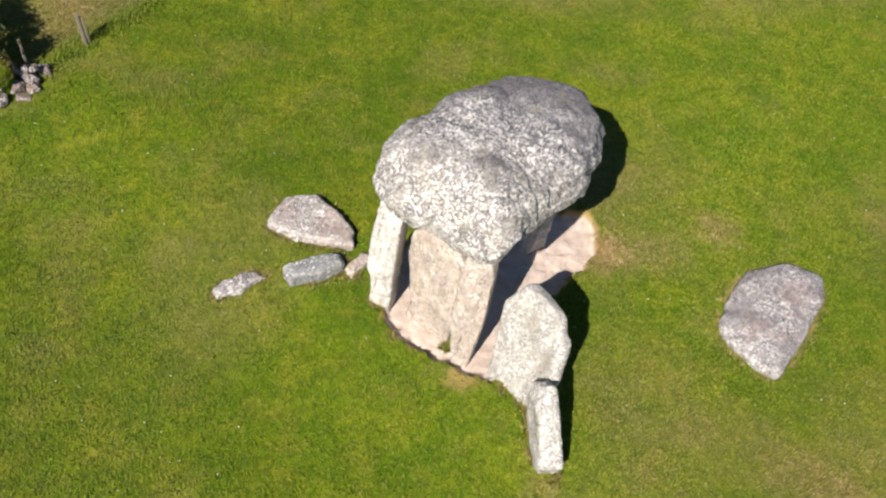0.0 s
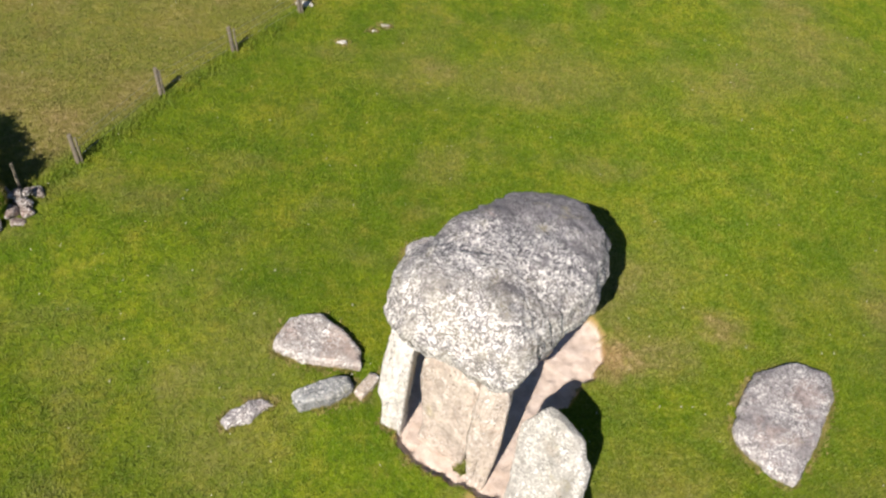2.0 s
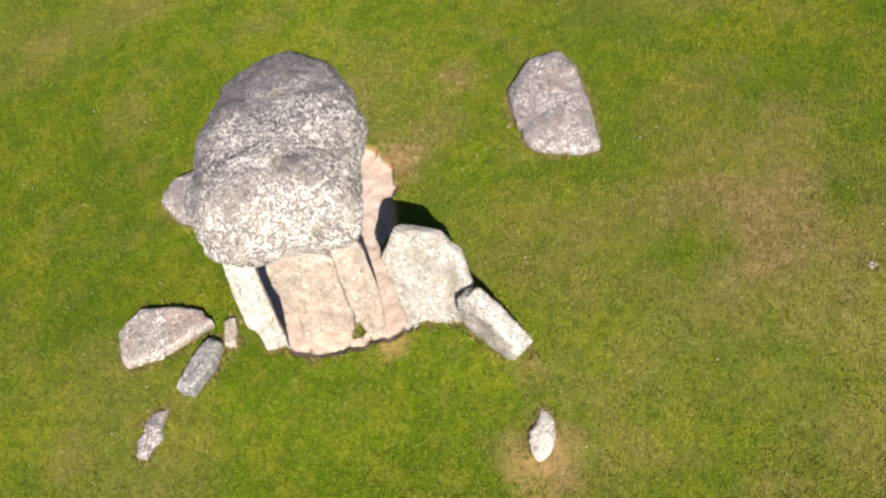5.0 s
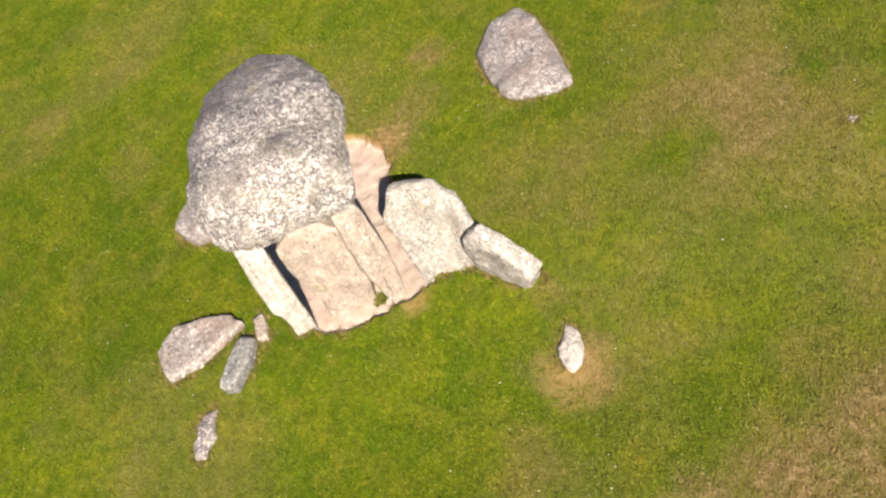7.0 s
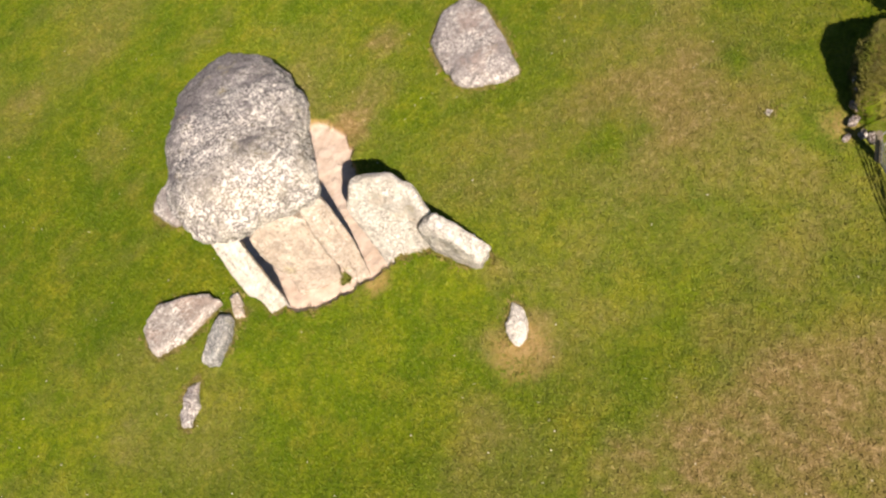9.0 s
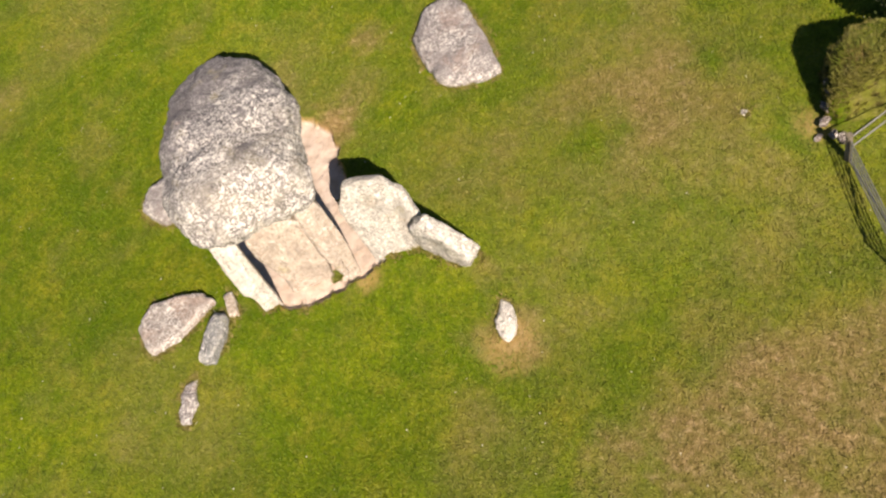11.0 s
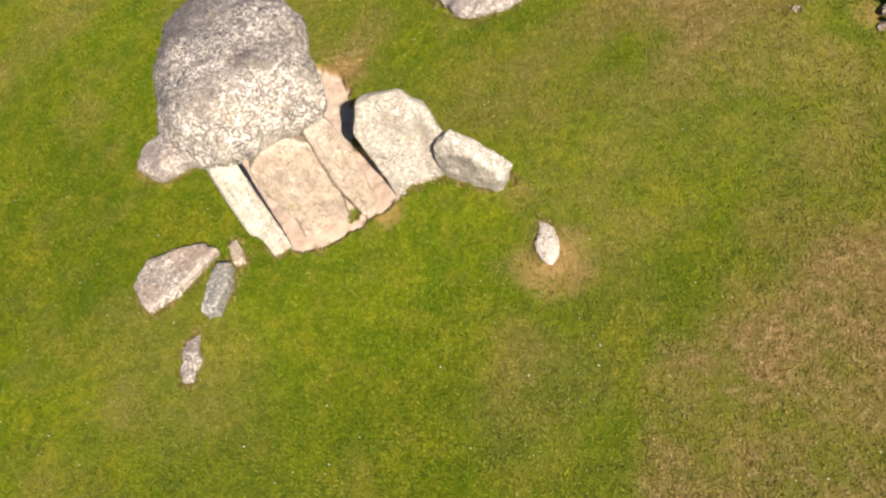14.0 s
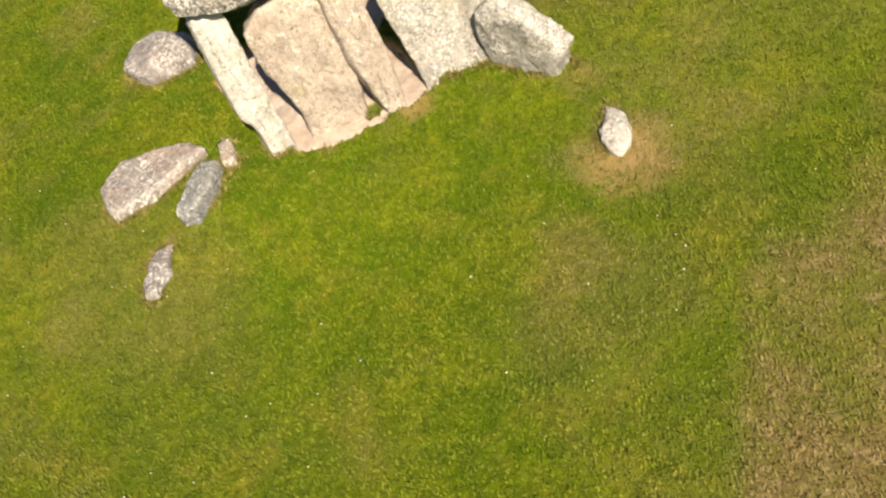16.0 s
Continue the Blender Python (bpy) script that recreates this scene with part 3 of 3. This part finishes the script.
def build_fence():
    fence = tagged(new("fence"), "post and wire fence of weathered stakes in rough grass", "fence")
    spots = [(-6.92, 17.25), (-5.84, 19.79), (-4.57, 21.76), (-3.28, 23.78), (-2.1, 25.8)]
    stake = rod_mesh("post", 1.05, 0.05, OLD_WOOD, 10, 0.045)
    brace = rod_mesh("post", 1.0, 0.022, OLD_WOOD, 8)
    tops = []
    for k, (x, y) in enumerate(spots):
        z = ground_z(x, y)
        p = part("post", stake, fence)
        p.matrix_local = pose(x, y, z - 0.38, 1.5 * (k % 3 - 1), 2 * (k % 2) - 9, 0)
        q = part("post", brace, fence)
        q.matrix_local = pose(x + 0.08, y + 0.02, z - 0.38, 0, -8, 0)
        tops.append(Vector((x, y, z)))
    for a, b in zip(tops, tops[1:]):
        for h in (0.2, 0.4, 0.6):
            up = Vector((0, 0, h))
            aim(part("wire", rod_mesh("wire", (b - a).length, 0.003, WIRE, 5), fence), a + up, b + up)


build_fence()

# ---- banks at the field's edges ----


def bank(label, corners, tall, seed, low=None):
    """A steep boundary bank, overgrown with rough grass on its top."""
    c = np.array(corners).mean(0)
    me = rock_mesh("bank", [(x - c[0], y - c[1]) for x, y in corners], tall * 2, TURF, seed, 5.0, 0.13, 150, 0.09, 0.4, 0.2, 0)
    if low:
        for v in me.vertices:
            v.co.z *= 0.45 + 0.55 * float(ramp(np.array([v.co.x + c[0]]), *low)[0])
    base = ground_z(*c)
    co = np.array([v.co for v in me.vertices]) + (c[0], c[1], 0)
    for key, values in (("soil", ramp(clouds(co[:, 0], co[:, 1], 0.5, 61), 0.6, 0.9) * 0.4), ("dry", ramp(clouds(co[:, 0], co[:, 1], 0.7, 67), 0.25, 0.8) * 0.7)):
        me.attributes.new(key, "FLOAT", "POINT").data.foreach_set("value", values.astype(np.float32))
    ob = new("bank", me)
    ob.location = (c[0], c[1], base)
    tagged(ob, label, "bank", kind="structure")
    rng = np.random.default_rng(seed)
    tops = [p for p in me.polygons if p.normal.z > 0.2 and p.center.z > 0.05]
    share = np.array([p.area for p in tops])
    corners_of = np.array([[me.vertices[i].co for i in p.vertices[:3]] for p in tops])
    weight = rng.dirichlet((1, 1, 1), 22000)
    spots = (corners_of[rng.choice(len(tops), 22000, p=share / share.sum())] * weight[:, :, None]).sum(1)
    x, y, z = spots[:, 0] + c[0], spots[:, 1] + c[1], spots[:, 2] + base
    tufts("rough_grass", "rough uncut grass on the boundary bank", x, y, z - 0.02, rng.uniform(0.03, 0.08, 22000), np.clip(clouds(x, y, 0.6, 77) * 1.2 - 0.1, 0, 1), rng)


bank("steep turf-topped earth bank with rough grass", [(7.75, 4.62), (8.1, 4.9), (8.45, 5.1), (8.8, 5.15), (9.2, 4.8), (9.45, 4.4), (11.0, 2.9), (10.3, 1.9), (9.0, 3.0), (8.3, 4.0)], 1.25, 71, (7.6, 8.6))
bank("low stony turf bank at the fence's end", [(-7.95, 15.5), (-8.0, 16.0), (-9.0, 16.3), (-13.0, 16.9), (-13.0, 14.6), (-9.0, 14.6)], 1.15, 72)


def bank_stones(spots, seed, mat):
    for k, (x, y, z, r) in enumerate(spots):
        ring = [(r * math.cos(a) * (1.35 if (i + k) % 3 else 0.85), r * 0.7 * math.sin(a)) for i, a in enumerate(np.linspace(0.4, 0.4 + 2 * math.pi, 6)[:-1])]
        ob = new("bank_stone", rock_mesh("bank_stone", ring, r * 1.2, mat, seed + k, 7.0, 0.03, 56, 0.05, 0.6, 0.08, 14, (0.6, 0.88)))
        ob.matrix_world = pose(x, y, ground_z(x, y) + z, 12 * (k % 3), 9 * (k % 2), 37 * k)
        tagged(ob, "rough angular stone set in the earth bank", "stone", "stones of the boundary banks")


bank_stones([(-7.62, 15.9, 0.12, 0.2), (-7.84, 15.66, 0.12, 0.2), (-7.74, 16.0, 0.25, 0.17), (-8.0, 15.35, 0.08, 0.22), (-7.45, 16.25, 0.05, 0.16), (-7.98, 15.9, 0.35, 0.2),
             (-8.35, 15.15, 0.1, 0.22), (-8.0, 15.6, 0.3, 0.2), (-8.3, 15.45, 0.42, 0.2), (-7.5, 15.72, 0.04, 0.17), (-7.66, 15.5, 0.03, 0.14), (-8.15, 15.2, 0.25, 0.17), (-7.58, 16.05, 0.3, 0.12)], 81, BANK_ROCK)
bank_stones([(7.75, 4.72, 0.1, 0.12), (7.55, 4.45, 0.1, 0.13), (8.1, 4.82, 0.42, 0.1), (8.3, 4.95, 0.3, 0.11), (7.45, 4.65, 0.03, 0.1), (7.92, 4.72, 0.28, 0.13), (7.62, 4.3, 0.04, 0.12), (8.0, 4.86, 0.12, 0.1)], 91, BANK_ROCK)
for x, y, tip in ((-8.1, 16.12, 6), (-7.76, 16.22, -4)):
    stake = tagged(new("stake", rod_mesh("stake", 0.75, 0.035, OLD_WOOD, 10, 0.03)), "weathered wooden stake driven into the stony bank", "stake", "stakes on the bank")
    stake.matrix_world = pose(x, y, ground_z(x, y), tip, -9, 0)


def thorn_bush(label, x, y, z, wide, tall, leaves, seed):
    """A thorn bush: forked stems and a crown of many small leaves with gaps."""
    rng = random.Random(seed)
    bush = tagged(new("bush"), label, "bush")
    bush.location = (x, y, z)
    tips = []
    for k in range(7):
        a = k * 0.9 + rng.random()
        foot = Vector((0.08 * math.cos(a), 0.08 * math.sin(a), -0.05))
        tip = Vector((wide * 0.6 * math.cos(a) * rng.uniform(0.5, 1), wide * 0.6 * math.sin(a) * rng.uniform(0.5, 1), tall * rng.uniform(0.5, 0.85)))
        aim(part("stem", rod_mesh("stem", (tip - foot).length, 0.025, BARK, 6, 0.008), bush), foot, tip)
        tips += [tip, foot.lerp(tip, 0.7), tip + Vector((rng.uniform(-0.3, 0.3) * wide, rng.uniform(-0.3, 0.3) * wide, rng.uniform(-0.1, 0.2) * tall))]
    verts, faces = [], []
    for _ in range(leaves):
        c = rng.choice(tips)
        p = c + Vector((rng.gauss(0, 0.16) * wide, rng.gauss(0, 0.16) * wide, rng.gauss(0, 0.12) * tall))
        u = Vector((rng.gauss(0, 1), rng.gauss(0, 1), rng.gauss(0, 1))).normalized()
        w = u.orthogonal().normalized()
        length = rng.uniform(0.03, 0.06)
        o = len(verts)
        verts += [p - u * length, p + w * length * 0.4, p + u * length, p - w * length * 0.4]
        faces.append((o, o + 1, o + 2, o + 3))
    part("crown", mesh_from("crown", verts, faces, LEAF, False), bush)


thorn_bush("dark dense thorn bush on the earth bank", 10.35, 4.35, 0.35, 0.7, 1.0, 9000, 5)
thorn_bush("dark thorn bush behind the stony bank", -9.3, 16.75, 0.45, 0.75, 0.9, 5000, 6)
thorn_bush("dark low thorn bush on the stony bank", -8.65, 15.85, 0.4, 0.7, 0.8, 9000, 7)


def build_gate():
    """A barred field gate hung beside the bank, and the short rail that meets it."""
    gate = tagged(new("field_gate"), "grey galvanised barred field gate beside the earth bank", "gate")
    foot = Vector((7.3, 4.05, ground_z(7.3, 4.05)))
    gate.location = foot
    along = Vector((-0.67, -0.74, 0))
    bar = rod_mesh("bar", 2.4, 0.013, GALVANISED, 8)
    for h in (0.08, 0.21, 0.34, 0.47, 0.6):
        aim(part("bar", bar, gate), along * 0.12 + Vector((0, 0, h)), along * 2.5 + Vector((0, 0, h)))
    for d in (0.12, 2.5):
        aim(part("stile", rod_mesh("stile", 0.6, 0.02, GALVANISED, 8), gate), along * d + Vector((0, 0, 0.05)), along * d + Vector((0, 0, 1)))
    aim(part("brace", rod_mesh("brace", 2.49, 0.015, GALVANISED, 8), gate), along * 0.12 + Vector((0, 0, 0.08)), along * 2.5 + Vector((0, 0, 0.6)))
    post = tagged(new("gate_post", rod_mesh("gate_post", 1.15, 0.06, OLD_WOOD, 12)), "round weathered wooden gate post", "post")
    post.location = foot - Vector((0, 0, 0.45))
    rails = tagged(new("rail_fence"), "short grey metal rail fence meeting the gate post", "fence")
    rails.location = foot
    out = Vector((0.92, -0.3, 0))
    for h in (0.3, 0.6):
        aim(part("rail", rod_mesh("rail", 1.7, 0.017, GALVANISED, 8), rails), out * 0.05 + Vector((0, 0, h)), out * 1.8 + Vector((0, 0, h)))
    aim(part("post", rod_mesh("post", 1.0, 0.05, OLD_WOOD, 10), rails), out * 1.7 + Vector((0, 0, -0.3)), out * 1.7 + Vector((0, 0, 1)))


build_gate()

# ---- small growth ----


def build_daisies(count):
    """Tiny white flower heads and pale specks scattered through the turf."""
    rng = np.random.default_rng(9)
    x, y = rng.uniform(-11, 12.5, count), rng.uniform(0.5, 27, count)
    keep = (soil_at(x, y) < 0.1) & (clouds(x, y, 1.5, 71) > rng.uniform(0.3, 0.75, count))
    verts, faces = [], []
    for px, py in zip(x[keep], y[keep]):
        z, r, o = ground_z(px, py) + rng.uniform(0.03, 0.06), rng.uniform(0.006, 0.013), len(verts)
        verts += [(px + r * math.cos(a), py + r * math.sin(a), z + 0.004 * math.sin(a)) for a in np.linspace(0, 2 * math.pi, 7)[:-1]]
        faces.append(tuple(range(o, o + 6)))
    tagged(new("daisies", mesh_from("daisies", verts, faces, PETAL, False)), "tiny white daisies scattered in the turf", "flowers", kind="stuff")


build_daisies(900)
build_grass(300000)
rng = np.random.default_rng(12)
x, y = 0.72 + rng.normal(size=140) * 0.07, 10.84 + rng.normal(size=140) * 0.04
tufts("grass_tuft", "small green tuft at the foot of the buff slab", x, y, height(x, y), rng.uniform(0.05, 0.12, 140), np.full(140, 0.3), rng)


def build_fringe():
    """Longer bleached tufts that the mower leaves round the feet of the stones."""
    rng = np.random.default_rng(21)
    px, py = [], []
    for foot in FEET:
        rim = smooth_outline(foot, 160, 2)
        count = int(220 * np.hypot(*np.diff(rim, axis=0).T).sum())
        pick = rim[rng.integers(0, 160, count)]
        out = pick - rim.mean(0)
        out /= np.linalg.norm(out, axis=1)[:, None]
        pick = pick + out * rng.exponential(0.035, count)[:, None] + rng.normal(size=(count, 2)) * 0.02
        px.append(pick[:, 0]), py.append(pick[:, 1])
    x, y = np.concatenate(px), np.concatenate(py)
    keep = (rng.random(len(x)) > soil_at(x, y) * 1.2) & (clouds(x, y, 0.3, 87) > 0.42)
    x, y = x[keep], y[keep]
    tufts("fringe_grass", "uncut bleached tufts round the feet of the stones", x, y, height(x, y), rng.uniform(0.04, 0.1, len(x)), rng.uniform(0.3, 0.9, len(x)), rng)


build_fringe()
